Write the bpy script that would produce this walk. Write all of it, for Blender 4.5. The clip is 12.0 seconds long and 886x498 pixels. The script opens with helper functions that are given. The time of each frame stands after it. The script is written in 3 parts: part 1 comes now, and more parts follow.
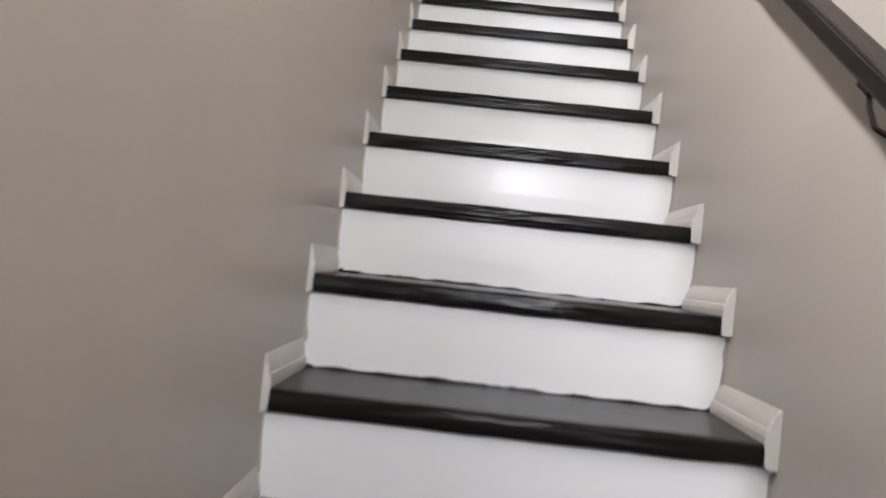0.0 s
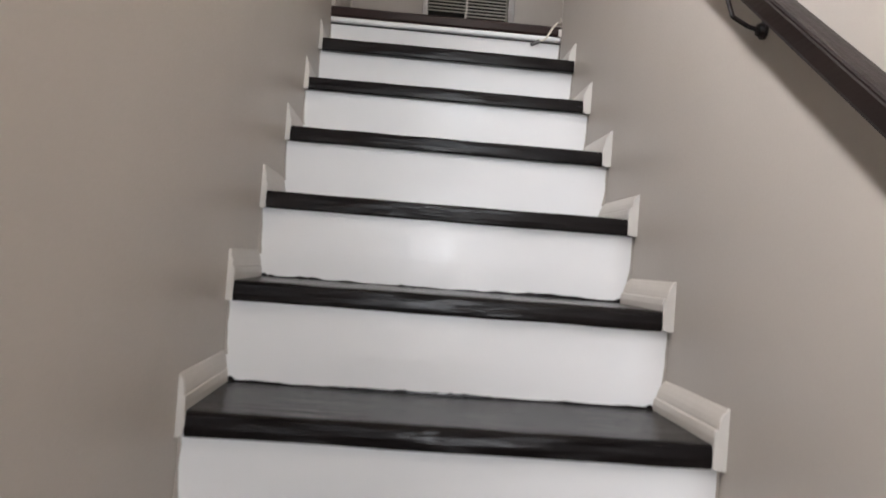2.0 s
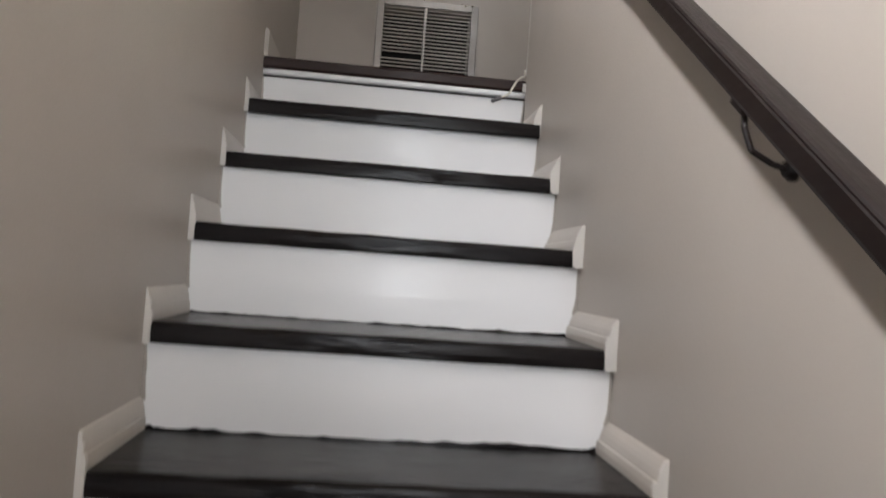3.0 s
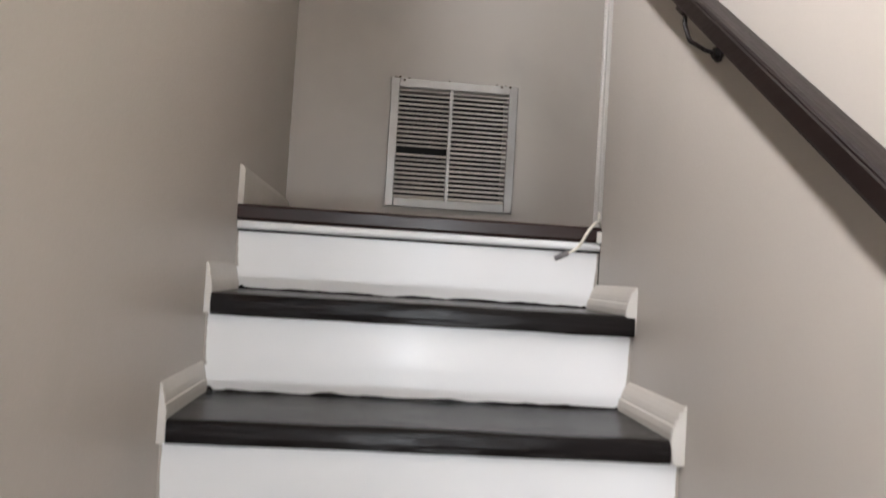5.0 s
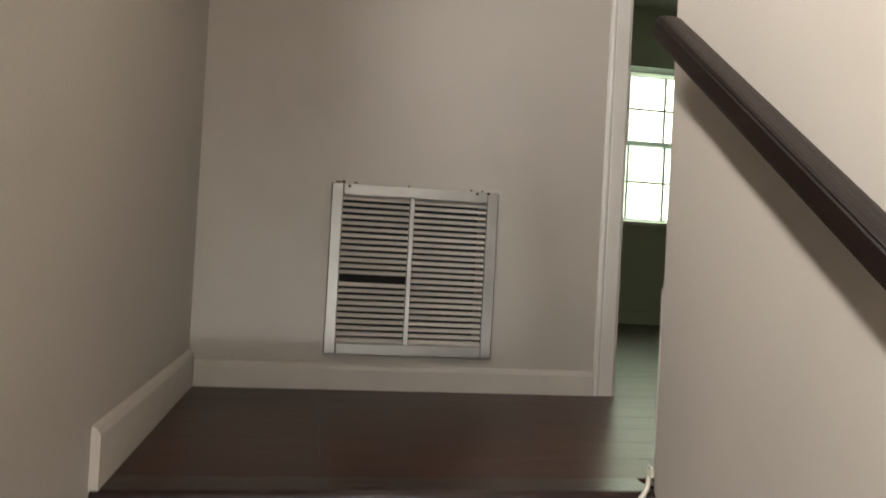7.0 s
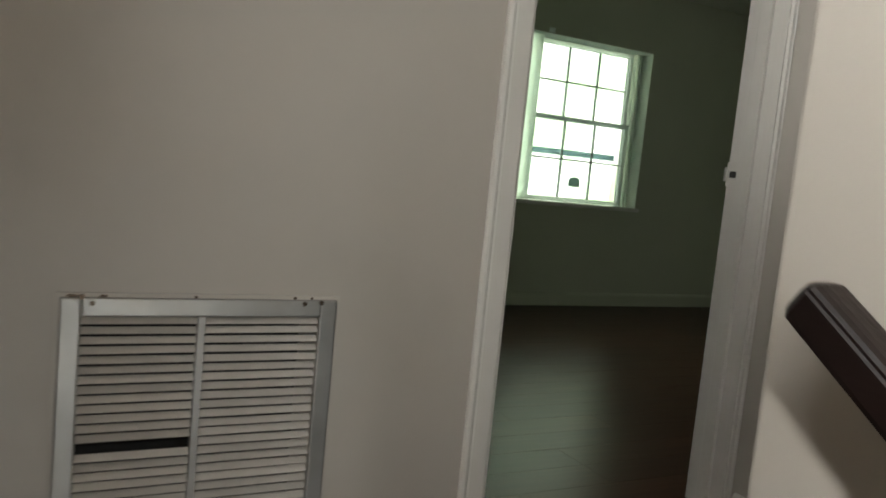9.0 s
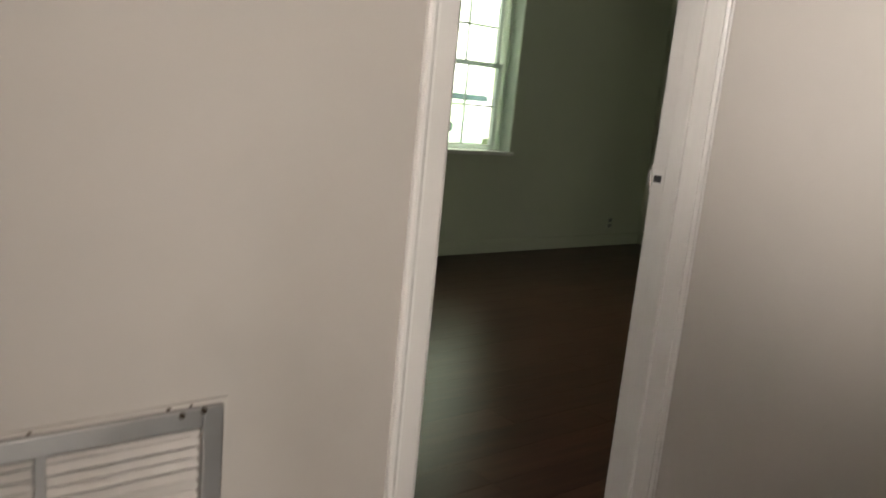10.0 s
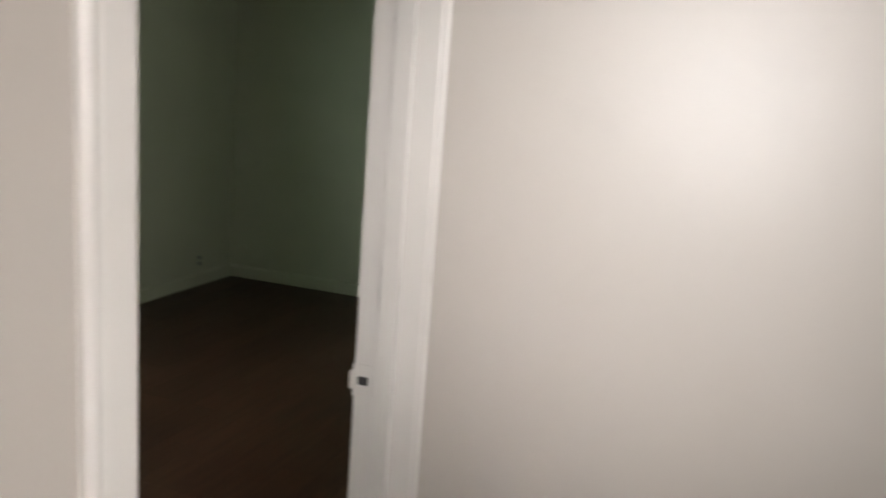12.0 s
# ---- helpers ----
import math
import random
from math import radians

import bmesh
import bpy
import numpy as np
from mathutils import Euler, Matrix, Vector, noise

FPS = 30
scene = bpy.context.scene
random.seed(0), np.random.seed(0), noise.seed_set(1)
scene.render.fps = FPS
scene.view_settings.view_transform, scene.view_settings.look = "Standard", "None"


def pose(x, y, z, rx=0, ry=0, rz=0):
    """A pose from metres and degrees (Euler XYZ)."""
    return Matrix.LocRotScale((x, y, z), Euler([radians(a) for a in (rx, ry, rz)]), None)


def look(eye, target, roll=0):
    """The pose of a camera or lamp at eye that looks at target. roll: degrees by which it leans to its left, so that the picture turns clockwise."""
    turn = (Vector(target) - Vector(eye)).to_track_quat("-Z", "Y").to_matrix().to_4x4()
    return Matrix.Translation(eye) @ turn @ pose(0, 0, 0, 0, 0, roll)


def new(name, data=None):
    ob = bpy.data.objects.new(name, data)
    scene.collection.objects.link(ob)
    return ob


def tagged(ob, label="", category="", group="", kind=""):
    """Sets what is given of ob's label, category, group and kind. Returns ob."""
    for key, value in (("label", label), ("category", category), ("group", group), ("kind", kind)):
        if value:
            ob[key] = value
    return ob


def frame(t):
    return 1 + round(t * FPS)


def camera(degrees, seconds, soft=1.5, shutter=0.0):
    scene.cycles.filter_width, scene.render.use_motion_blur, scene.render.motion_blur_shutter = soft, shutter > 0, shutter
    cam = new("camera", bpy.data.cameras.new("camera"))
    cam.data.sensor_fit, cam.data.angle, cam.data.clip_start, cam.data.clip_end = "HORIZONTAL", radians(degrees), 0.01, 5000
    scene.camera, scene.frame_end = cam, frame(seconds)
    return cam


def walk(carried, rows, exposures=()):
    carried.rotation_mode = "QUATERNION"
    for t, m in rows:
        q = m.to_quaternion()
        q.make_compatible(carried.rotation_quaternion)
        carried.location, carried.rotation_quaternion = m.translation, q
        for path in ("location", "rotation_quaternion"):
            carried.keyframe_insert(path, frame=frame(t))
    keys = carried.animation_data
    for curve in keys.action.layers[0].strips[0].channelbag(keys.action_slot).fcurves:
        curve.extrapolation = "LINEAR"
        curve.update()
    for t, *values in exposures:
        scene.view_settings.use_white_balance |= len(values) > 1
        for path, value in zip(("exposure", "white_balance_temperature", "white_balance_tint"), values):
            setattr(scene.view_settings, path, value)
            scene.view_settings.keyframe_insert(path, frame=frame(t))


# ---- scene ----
cam = camera(59.8, 12.0, soft=1.7, shutter=0.5)
PATH = [
    (0, (-0.122, -3.662, -1.439), (-0.19, -1.664, -1.399), 6.1),
    (0.5, (-0.167, -3.354, -1.291), (-0.076, -1.357, -1.245), 4.3),
    (1, (-0.113, -3.14, -1.12), (0.02, -1.144, -1.077), 2.7),
    (1.5, (-0.085, -2.968, -0.97), (0.009, -0.971, -0.923), 4.0),
    (2, (-0.125, -2.774, -0.851), (-0.012, -0.778, -0.816), 4.4),
    (2.5, (-0.096, -2.621, -0.757), (0.105, -0.632, -0.71), 4.9),
    (3, (-0.058, -2.446, -0.605), (0.13, -0.456, -0.539), 4.2),
    (5, (-0.114, -1.765, -0.093), (0.053, 0.227, -0.026), 3.5),
    (5.5, (-0.105, -1.608, 0.064), (0.17, 0.373, 0.102), 4.0),
    (6, (-0.063, -1.410, 0.220), (0.282, 0.562, 0.236), 3.9),
    (6.5, (-0.102, -1.262, 0.300), (0.211, 0.715, 0.333), 3.4),
    (8.5, (-0.21, -0.652, 0.722), (0.521, 1.207, 0.625), 3.5),
    (9, (-0.128, -0.42, 0.814), (0.788, 1.347, 0.619), 5.6),
    (9.5, (-0.086, -0.257, 0.891), (0.896, 1.461, 0.599), 5.5),
    (10, (-0.072, -0.094, 1.015), (1.157, 1.435, 0.628), 5.6),
    (10.5, (0.006, 0.089, 1.08), (1.317, 1.559, 0.734), 5.7),
    (11, (0.069, 0.238, 1.228), (1.459, 1.639, 0.901), 4.6),
    (11.5, (0.129, 0.386, 1.292), (1.822, 1.408, 0.997), 4.2),
    (12, (0.188, 0.436, 1.374), (2.050, 1.063, 1.001), 4.3),
]
# brightening and darkening of the filming camera: seconds, stops
EXPOSURES = [(0, -0.75, 6500, 11), (1, -0.8, 6500, 11), (1.5, -0.9, 6500, 11), (2.5, -1.1, 6500, 10), (3, -1.25, 6500, 10), (5, -0.8, 6500, 10), (5.5, -0.95, 6500, 8), (6.0, -1.0, 6800, 10), (6.5, -0.9, 7200, 8),
             (8.5, -1.1, 6400, 6), (9.0, -1.35, 6700, 2), (9.5, -1.2, 6700, 4), (10.0, -0.6, 7000, 10), (10.5, -0.4, 6400, 10), (11.0, 0.0, 6400, 10), (11.5, -0.2, 6400, 10), (12.0, -0.4, 6600, 10)]
# SPOT_W, LANDING_W, STAIR_W, HALL_W, LOWER_W and UPPER_W feed added stand-ins for a carried torch
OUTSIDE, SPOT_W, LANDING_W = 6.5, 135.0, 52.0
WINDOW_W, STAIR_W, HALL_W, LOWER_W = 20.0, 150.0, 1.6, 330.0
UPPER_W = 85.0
walk(cam, [(t, look(eye, target, roll)) for t, eye, target, roll in PATH], EXPOSURES)

# ---- plan: metres, x across the stairs, y up them, z = 0 at the underside of the landing's nosing ----
RISE, RUN, STEPS = 0.19, 0.267, 13
LEFT, RIGHT = -0.436, 0.405          # stair walls
FLOOR = 0.040                        # upper floor
GROUND = -RISE * (STEPS + 1) + 0.03  # lower hall floor
VENT_Y, ROOM_Y = 0.868, 0.983        # both faces of the wall with the return grille
HALL_X = 1.399                       # hall wall beside the door
DOOR_L, DOOR_R = 0.690, 1.377        # faces of the door jambs
FAR_Y, ROOM_X = 3.60, 4.825          # far corner of the bedroom
CEIL, ROOM_CEIL = 2.16, 2.11
WIN_L, WIN_R, WIN_B, WIN_T = 1.60, 3.37, 0.700, 1.725

# ---- world and lights ----
world = bpy.data.worlds.new("sky")
scene.world = world
world.use_nodes = True
sky = world.node_tree.nodes.new("ShaderNodeTexSky")
sky.sky_type, sky.sun_disc = "NISHITA", False
sky.sun_elevation, sky.sun_rotation = radians(50), radians(200)
world.node_tree.nodes["Background"].inputs["Strength"].default_value = 0.12
world.node_tree.links.new(sky.outputs[0], world.node_tree.nodes["Background"].inputs[0])


def area_lamp(name, m, sx, sy, watts, colour, spread=180):
    lamp = bpy.data.lights.new(name, "AREA")
    lamp.shape, lamp.size, lamp.size_y = "RECTANGLE", sx, sy
    lamp.energy, lamp.color, lamp.spread = watts, colour, radians(spread)
    ob = new(name, lamp)
    ob.matrix_world = m
    return ob


def point_fill(name, place, watts, radius, colour):
    lamp = bpy.data.lights.new(name, "POINT")
    lamp.energy, lamp.color, lamp.shadow_soft_size = watts, colour, radius
    ob = new(name, lamp)
    ob.location = place
    return ob


sun = bpy.data.lights.new("sun", "SUN")
sun.energy, sun.angle, sun.color = 3.0, radians(0.5), (1.0, 0.95, 0.86)
new("sun", sun).matrix_world = look((0, 0, 20), (4, 14, 0))
# daylight of the double window
area_lamp("window_light", look(((WIN_L + WIN_R) / 2, FAR_Y + 0.22, 1.22), ((WIN_L + WIN_R) / 2, 0, 1.0)), 1.7, 0.98, WINDOW_W, (0.80, 1.0, 0.87))
# added torch stand-in: strip high on the side opposite the rail, following the flight
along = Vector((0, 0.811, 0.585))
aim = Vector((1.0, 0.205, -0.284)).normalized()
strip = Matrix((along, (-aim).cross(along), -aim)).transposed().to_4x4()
area_lamp("torch_fill_strip", Matrix.Translation((-0.40, -1.95, 0.612)) @ strip, 4.5, 0.10, STAIR_W, (0.985, 0.970, 1.0), 125)


def spot(name, place, target, watts, degrees, radius, colour):
    lamp = bpy.data.lights.new(name, "SPOT")
    lamp.energy, lamp.color, lamp.shadow_soft_size = watts, colour, radius
    lamp.spot_size, lamp.spot_blend = radians(degrees), 1.0
    ob = new(name, lamp)
    ob.matrix_world = look(place, target)
    return ob


# added ambient fill over the landing, no fixture there
point_fill("hall_fill", (0.80, 0.02, 1.78), HALL_W, 0.08, (1.0, 0.93, 0.84))
# added spots without fixtures: fixed stand-ins for the torch carried up the stairs
spot("torch_fill_hall", (-0.05, 0.43, 1.46), (HALL_X, 0.42, 1.24), SPOT_W, 58, 0.11, (0.97, 0.97, 1.0))
spot("torch_fill_landing", (0.08, -0.90, 1.36), (0.68, VENT_Y, 0.92), LANDING_W, 52, 0.09, (0.97, 0.97, 1.0))
spot("torch_fill_lower", (0.20, -5.30, -0.70), (0.05, -1.60, -0.95), LOWER_W, 76, 0.14, (0.92, 0.95, 1.0))
spot("torch_fill_upper", (0.16, -2.95, 0.20), (0.05, 0.20, 0.06), UPPER_W, 62, 0.10, (0.86, 0.93, 1.0))

# ---- materials ----
def material(name):
    mat = bpy.data.materials.new(name)
    mat.use_nodes = True
    return mat, mat.node_tree.nodes, mat.node_tree.links, mat.node_tree.nodes["Principled BSDF"]


def surface(name, colour, rough, second=None, grain=(6, 6, 6), fine=(120, 120, 120), bump=0.1, metal=0.0, coat=0.0,
            rough_var=0.08, each=0.0, depth=0.001, spec=0.5, stains=0.0):
    """A paint, wood or metal: colour mottled at a broad scale, fine relief, gloss that varies; each: difference from piece to piece."""
    mat, nodes, links, bsdf = material(name)
    co = nodes.new("ShaderNodeTexCoord")
    def noise_at(scale, detail):
        mp = nodes.new("ShaderNodeMapping")
        mp.inputs["Scale"].default_value = scale
        links.new(co.outputs["Object"], mp.inputs[0])
        tex = nodes.new("ShaderNodeTexNoise")
        tex.inputs["Scale"].default_value = 1.0
        tex.inputs["Detail"].default_value = detail
        links.new(mp.outputs[0], tex.inputs["Vector"])
        return tex
    broad, small = noise_at(grain, 5), noise_at(fine, 3)
    ramp = nodes.new("ShaderNodeValToRGB")
    ramp.color_ramp.elements[0].position, ramp.color_ramp.elements[1].position = 0.3, 0.7
    ramp.color_ramp.elements[0].color = (*(second or [c * 0.9 for c in colour]), 1)
    ramp.color_ramp.elements[1].color = (*colour, 1)
    links.new(broad.outputs["Fac"], ramp.inputs[0])
    colour_out = ramp.outputs[0]
    if stains:
        blot = noise_at((1.7, 1.7, 1.7), 6)
        spot = nodes.new("ShaderNodeMapRange")
        spot.inputs["From Min"].default_value, spot.inputs["From Max"].default_value = 0.58, 0.72
        spot.inputs["To Min"].default_value, spot.inputs["To Max"].default_value = 1.0, 1 - stains
        links.new(blot.outputs["Fac"], spot.inputs["Value"])
        dim = nodes.new("ShaderNodeHueSaturation")
        links.new(spot.outputs[0], dim.inputs["Value"])
        links.new(colour_out, dim.inputs["Color"])
        colour_out = dim.outputs[0]
    if each:
        info = nodes.new("ShaderNodeObjectInfo")
        rng = nodes.new("ShaderNodeMapRange")
        rng.inputs["To Min"].default_value, rng.inputs["To Max"].default_value = 1 - each, 1 + each
        links.new(info.outputs["Random"], rng.inputs["Value"])
        hsv = nodes.new("ShaderNodeHueSaturation")
        links.new(rng.outputs[0], hsv.inputs["Value"])
        links.new(colour_out, hsv.inputs["Color"])
        colour_out = hsv.outputs[0]
    links.new(colour_out, bsdf.inputs["Base Color"])
    rr = nodes.new("ShaderNodeMapRange")
    rr.inputs["To Min"].default_value, rr.inputs["To Max"].default_value = max(rough - rough_var, 0.02), rough + rough_var
    links.new(small.outputs["Fac"], rr.inputs["Value"])
    links.new(rr.outputs[0], bsdf.inputs["Roughness"])
    bsdf.inputs["Metallic"].default_value = metal
    bsdf.inputs["Specular IOR Level"].default_value = spec
    bsdf.inputs["Coat Weight"].default_value = coat
    bsdf.inputs["Coat Roughness"].default_value = 0.15
    bm_node = nodes.new("ShaderNodeBump")
    bm_node.inputs["Strength"].default_value, bm_node.inputs["Distance"].default_value = bump, depth
    links.new(small.outputs["Fac"], bm_node.inputs["Height"])
    links.new(bm_node.outputs[0], bsdf.inputs["Normal"])
    return mat


WALL = surface("greige_wall_paint", (0.394, 0.358, 0.318), 0.44, (0.366, 0.330, 0.290), (2.2, 2.2, 2.2), (170, 170, 170), 0.16, rough_var=0.1, stains=0.09)
ROOM = surface("sage_wall_paint", (0.46, 0.472, 0.365), 0.5, (0.425, 0.437, 0.335), (2, 2, 2), (170, 170, 170), 0.3)
CEILING = surface("ceiling_white", (0.78, 0.76, 0.72), 0.8, None, (3, 3, 3), (90, 90, 90), 0.5)
WHITE = surface("white_gloss_paint", (0.82, 0.82, 0.82), 0.33, (0.816, 0.815, 0.812), (1.5, 1, 2), (20, 60, 40), 0.01, coat=0.05, rough_var=0.015)
TRIM = surface("trim_white_paint", (0.64, 0.62, 0.585), 0.35, (0.57, 0.545, 0.50), (9, 9, 9), (70, 70, 70), 0.25)
BLACK = surface("black_brown_tread_paint", (0.007, 0.0055, 0.0055), 0.24, (0.012, 0.0095, 0.009), (3, 26, 26), (6, 80, 80), 0.9, coat=0.0, rough_var=0.10, depth=0.0030, spec=0.13)
NOSING = surface("dark_brown_landing_nosing", (0.026, 0.012, 0.009), 0.30, (0.018, 0.008, 0.007), (3, 20, 20), (10, 120, 120), 0.4, spec=0.3)
RAIL = surface("dark_stained_rail_wood", (0.0105, 0.0055, 0.0045), 0.42, (0.0065, 0.0034, 0.0028), (40, 5, 40), (200, 20, 200), 0.4, spec=0.24)
PLANK = surface("dark_laminate_plank", (0.060, 0.027, 0.017), 0.30, (0.036, 0.016, 0.011), (3, 34, 10), (6, 60, 20), 0.04, each=0.16, spec=0.10, rough_var=0.04)
# dark floor joints; also the painted shadow line under the landing bead
JOINT_AND_SHADOW = surface("dark_joint_and_bead_shadow", (0.010, 0.007, 0.006), 0.7)
STEEL = surface("satin_grille_metal", (0.33, 0.315, 0.30), 0.42, (0.25, 0.235, 0.22), (8, 8, 8), (40, 40, 40), 0.06, metal=0.75, rough_var=0.05)
SLAT = surface("grille_slat_enamel", (0.53, 0.49, 0.45), 0.42, (0.44, 0.40, 0.36), (14, 8, 30), (60, 60, 60), 0.2, each=0.12)
# near-black: shade of duct and latch hole painted in, plus the black knuckle
DARK = surface("hollow_shade_and_hinge_black", (0.02, 0.018, 0.016), 0.8)
BRASS = surface("dark_bronze", (0.07, 0.05, 0.035), 0.4, metal=0.9)
CORD = surface("ivory_cord", (0.66, 0.62, 0.54), 0.5)
PLUG = surface("grey_plug", (0.16, 0.15, 0.15), 0.5)
FRAME = surface("pale_aluminium", (0.80, 0.85, 0.83), 0.4)
VINYL = surface("pale_window_vinyl", (0.84, 0.88, 0.82), 0.75, (0.78, 0.84, 0.78), (5, 5, 9), (60, 60, 60), 0.1)
MUNTIN = surface("grey_aluminium_muntin", (0.58, 0.63, 0.62), 0.5)
SCREEN = surface("pale_blue_metal", (0.50, 0.68, 0.74), 0.7)
STICKER = surface("teal_sticker", (0.34, 0.46, 0.44), 0.6)
# see-through VINYL and FRAME stand in for the window's overexposed glow
for film, share in ((SCREEN, 0.45), (STICKER, 0.45), (VINYL, 0.75), (FRAME, 0.55)):
    film.node_tree.nodes["Principled BSDF"].inputs["Transmission Weight"].default_value = share
BASE = surface("cream_baseboard_paint", (0.47, 0.432, 0.385), 0.36, (0.43, 0.395, 0.35), (9, 9, 9), (70, 70, 70), 0.25)
DOORPAINT = surface("cream_door_frame_paint", (0.55, 0.52, 0.48), 0.33, (0.50, 0.47, 0.43), (5, 5, 5), (60, 60, 60), 0.25)
CHIP = surface("chipped_primer", (0.55, 0.58, 0.66), 0.6, (0.10, 0.10, 0.14), (60, 60, 60))
GRASS = surface("grass", (0.10, 0.16, 0.05), 0.9, (0.06, 0.10, 0.03), (3, 3, 3), (40, 40, 40), 0.6)
SIDING = surface("pale_siding", (0.75, 0.76, 0.70), 0.7, (0.66, 0.70, 0.60), (0.6, 0.6, 3), (20, 20, 20), 0.2)

glass, g_nodes, g_links, g_bsdf = material("window_glass")
g_bsdf.inputs["Transmission Weight"].default_value = 1.0
g_bsdf.inputs["Roughness"].default_value = 0.02
g_bsdf.inputs["IOR"].default_value = 1.45
GLASS = glass


# ---- mesh helpers ----
def link_mesh(name, bm, mat, parent=None, label="", smooth=False):
    bmesh.ops.recalc_face_normals(bm, faces=bm.faces)
    me = bpy.data.meshes.new(name)
    bm.to_mesh(me)
    bm.free()
    me.materials.append(mat)
    if smooth:
        for p in me.polygons:
            p.use_smooth = True
    ob = new(name, me)
    if parent is not None:
        ob.parent = parent
    if label:
        tagged(ob, label)
    return ob


def part(name, bm, mat, parent, label="", smooth=False):
    return link_mesh(name, bm, mat, parent, label, smooth)


def thing(name, label, category, kind="", group="", at=(0, 0, 0)):
    ob = new(name)
    ob.location = at
    ob.empty_display_size = 0.05
    return tagged(ob, label, category, group, kind)


def add_box(bm, a, b, bevel=0.0, segments=2):
    lo, hi = Vector(a), Vector(b)
    made = bmesh.ops.create_cube(bm, size=1.0, matrix=Matrix.Translation((lo + hi) / 2) @ Matrix.Diagonal((*(hi - lo), 1)))
    if bevel:
        edges = {e for v in made["verts"] for e in v.link_edges}
        bmesh.ops.bevel(bm, geom=list(edges), offset=bevel, segments=segments, affect="EDGES", profile=0.6)
    return bm


def boxes(*pairs, bevel=0.0):
    bm = bmesh.new()
    for a, b in pairs:
        add_box(bm, a, b, bevel)
    return bm


def extrude_profile(points, axis, start, end, cuts=1, wobble=0.0, seed=0):
    """A closed profile of 2D points swept along axis 'x' (profile y, z) or 'y' (profile x, z)."""
    bm = bmesh.new()
    rings = []
    for i in range(cuts + 1):
        u = start + (end - start) * i / cuts
        ring = []
        for k, (p, q) in enumerate(points):
            n = noise.noise_vector(Vector((u * 9 + seed * 7.3, k * 1.7, seed))) * wobble if wobble else Vector((0, 0, 0))
            ring.append(bm.verts.new((u, p + n.y, q + n.z) if axis == "x" else (p + n.x, u, q + n.z)))
        rings.append(ring)
    for a, b in zip(rings, rings[1:]):
        for k in range(len(points)):
            m = (k + 1) % len(points)
            bm.faces.new((a[k], a[m], b[m], b[k]))
    bm.faces.new(rings[0])
    bm.faces.new(list(reversed(rings[-1])))
    return bm


def cylinder_between(bm, a, b, r, seg=14, r2=None):
    a, b = Vector(a), Vector(b)
    m = Matrix.Translation((a + b) / 2) @ (b - a).to_track_quat("Z", "Y").to_matrix().to_4x4()
    bmesh.ops.create_cone(bm, cap_ends=True, segments=seg, radius1=r, radius2=r if r2 is None else r2, depth=(b - a).length, matrix=m)
    return bm


def setting(name, bm, mat, label, category):
    return tagged(link_mesh(name, bm, mat), label, category, "", "structure")


# ---- shell ----
T = 0.115
BACK = -5.6
setting("wall_stair_left", boxes(((LEFT - T, BACK, GROUND - 0.1), (LEFT, VENT_Y, CEIL + 0.1))), WALL, "greige painted stair wall with roller texture", "wall")
setting("wall_stair_right", boxes(((RIGHT, BACK, GROUND - 0.1), (RIGHT + T, 0.012, CEIL + 0.1)), bevel=0.004), WALL, "greige painted stair wall that carries the handrail", "wall")
setting("wall_grille", boxes(
    ((LEFT - T, VENT_Y, -0.4), (-0.075, ROOM_Y, CEIL + 0.1)),
    ((-0.075, VENT_Y, -0.4), (0.305, ROOM_Y, 0.165)),
    ((-0.075, VENT_Y, 0.54), (0.305, ROOM_Y, CEIL + 0.1)),
    ((0.305, VENT_Y, -0.4), (DOOR_L - 0.02, ROOM_Y, CEIL + 0.1)),
    ((DOOR_L - 0.02, VENT_Y, 2.085), (DOOR_R + 0.02, ROOM_Y, CEIL + 0.1)),
    ((DOOR_R + 0.02, VENT_Y, -0.4), (ROOM_X + T, ROOM_Y, CEIL + 0.1))), WALL, "greige painted wall with return grille and doorway", "wall")
setting("wall_hall", boxes(((HALL_X, -2.6, -0.4), (HALL_X + T, VENT_Y, CEIL + 0.1))), WALL, "greige painted hall wall beside the doorway", "wall")
setting("wall_hall_end", boxes(((RIGHT + T, -2.6 - T, -0.4), (HALL_X + T, -2.6, CEIL + 0.1))), WALL, "plain painted wall closing the upper hall", "wall")
setting("wall_lower_end", boxes(((LEFT - T, BACK - T, GROUND - 0.1), (RIGHT + T, BACK, CEIL + 0.1))), WALL, "plain painted wall closing the lower hall", "wall")
setting("wall_room_far", boxes(
    ((-1.2, FAR_Y, -0.1), (WIN_L, FAR_Y + 0.16, CEIL + 0.1)),
    ((WIN_R, FAR_Y, -0.1), (ROOM_X + T, FAR_Y + 0.16, CEIL + 0.1)),
    ((WIN_L, FAR_Y, -0.1), (WIN_R, FAR_Y + 0.16, WIN_B)),
    ((WIN_L, FAR_Y, WIN_T), (WIN_R, FAR_Y + 0.16, CEIL + 0.1))), ROOM, "sage green painted bedroom wall with a window opening", "wall")
setting("wall_room_right", boxes(((ROOM_X, ROOM_Y, -0.1), (ROOM_X + T, FAR_Y, CEIL + 0.1))), ROOM, "sage green painted bedroom side wall", "wall")
setting("wall_room_left", boxes(((-1.2 - T, VENT_Y, -0.1), (-1.2, FAR_Y + 0.16, CEIL + 0.1))), ROOM, "sage green painted bedroom wall out of the light", "wall")
setting("wall_room_near", boxes(((-1.2, ROOM_Y, -0.1), (-0.2, ROOM_Y + 0.012, CEIL)), ((DOOR_R + 0.09, ROOM_Y, -0.1), (ROOM_X, ROOM_Y + 0.012, CEIL))), ROOM, "sage green painted bedroom face of the grille wall", "wall")
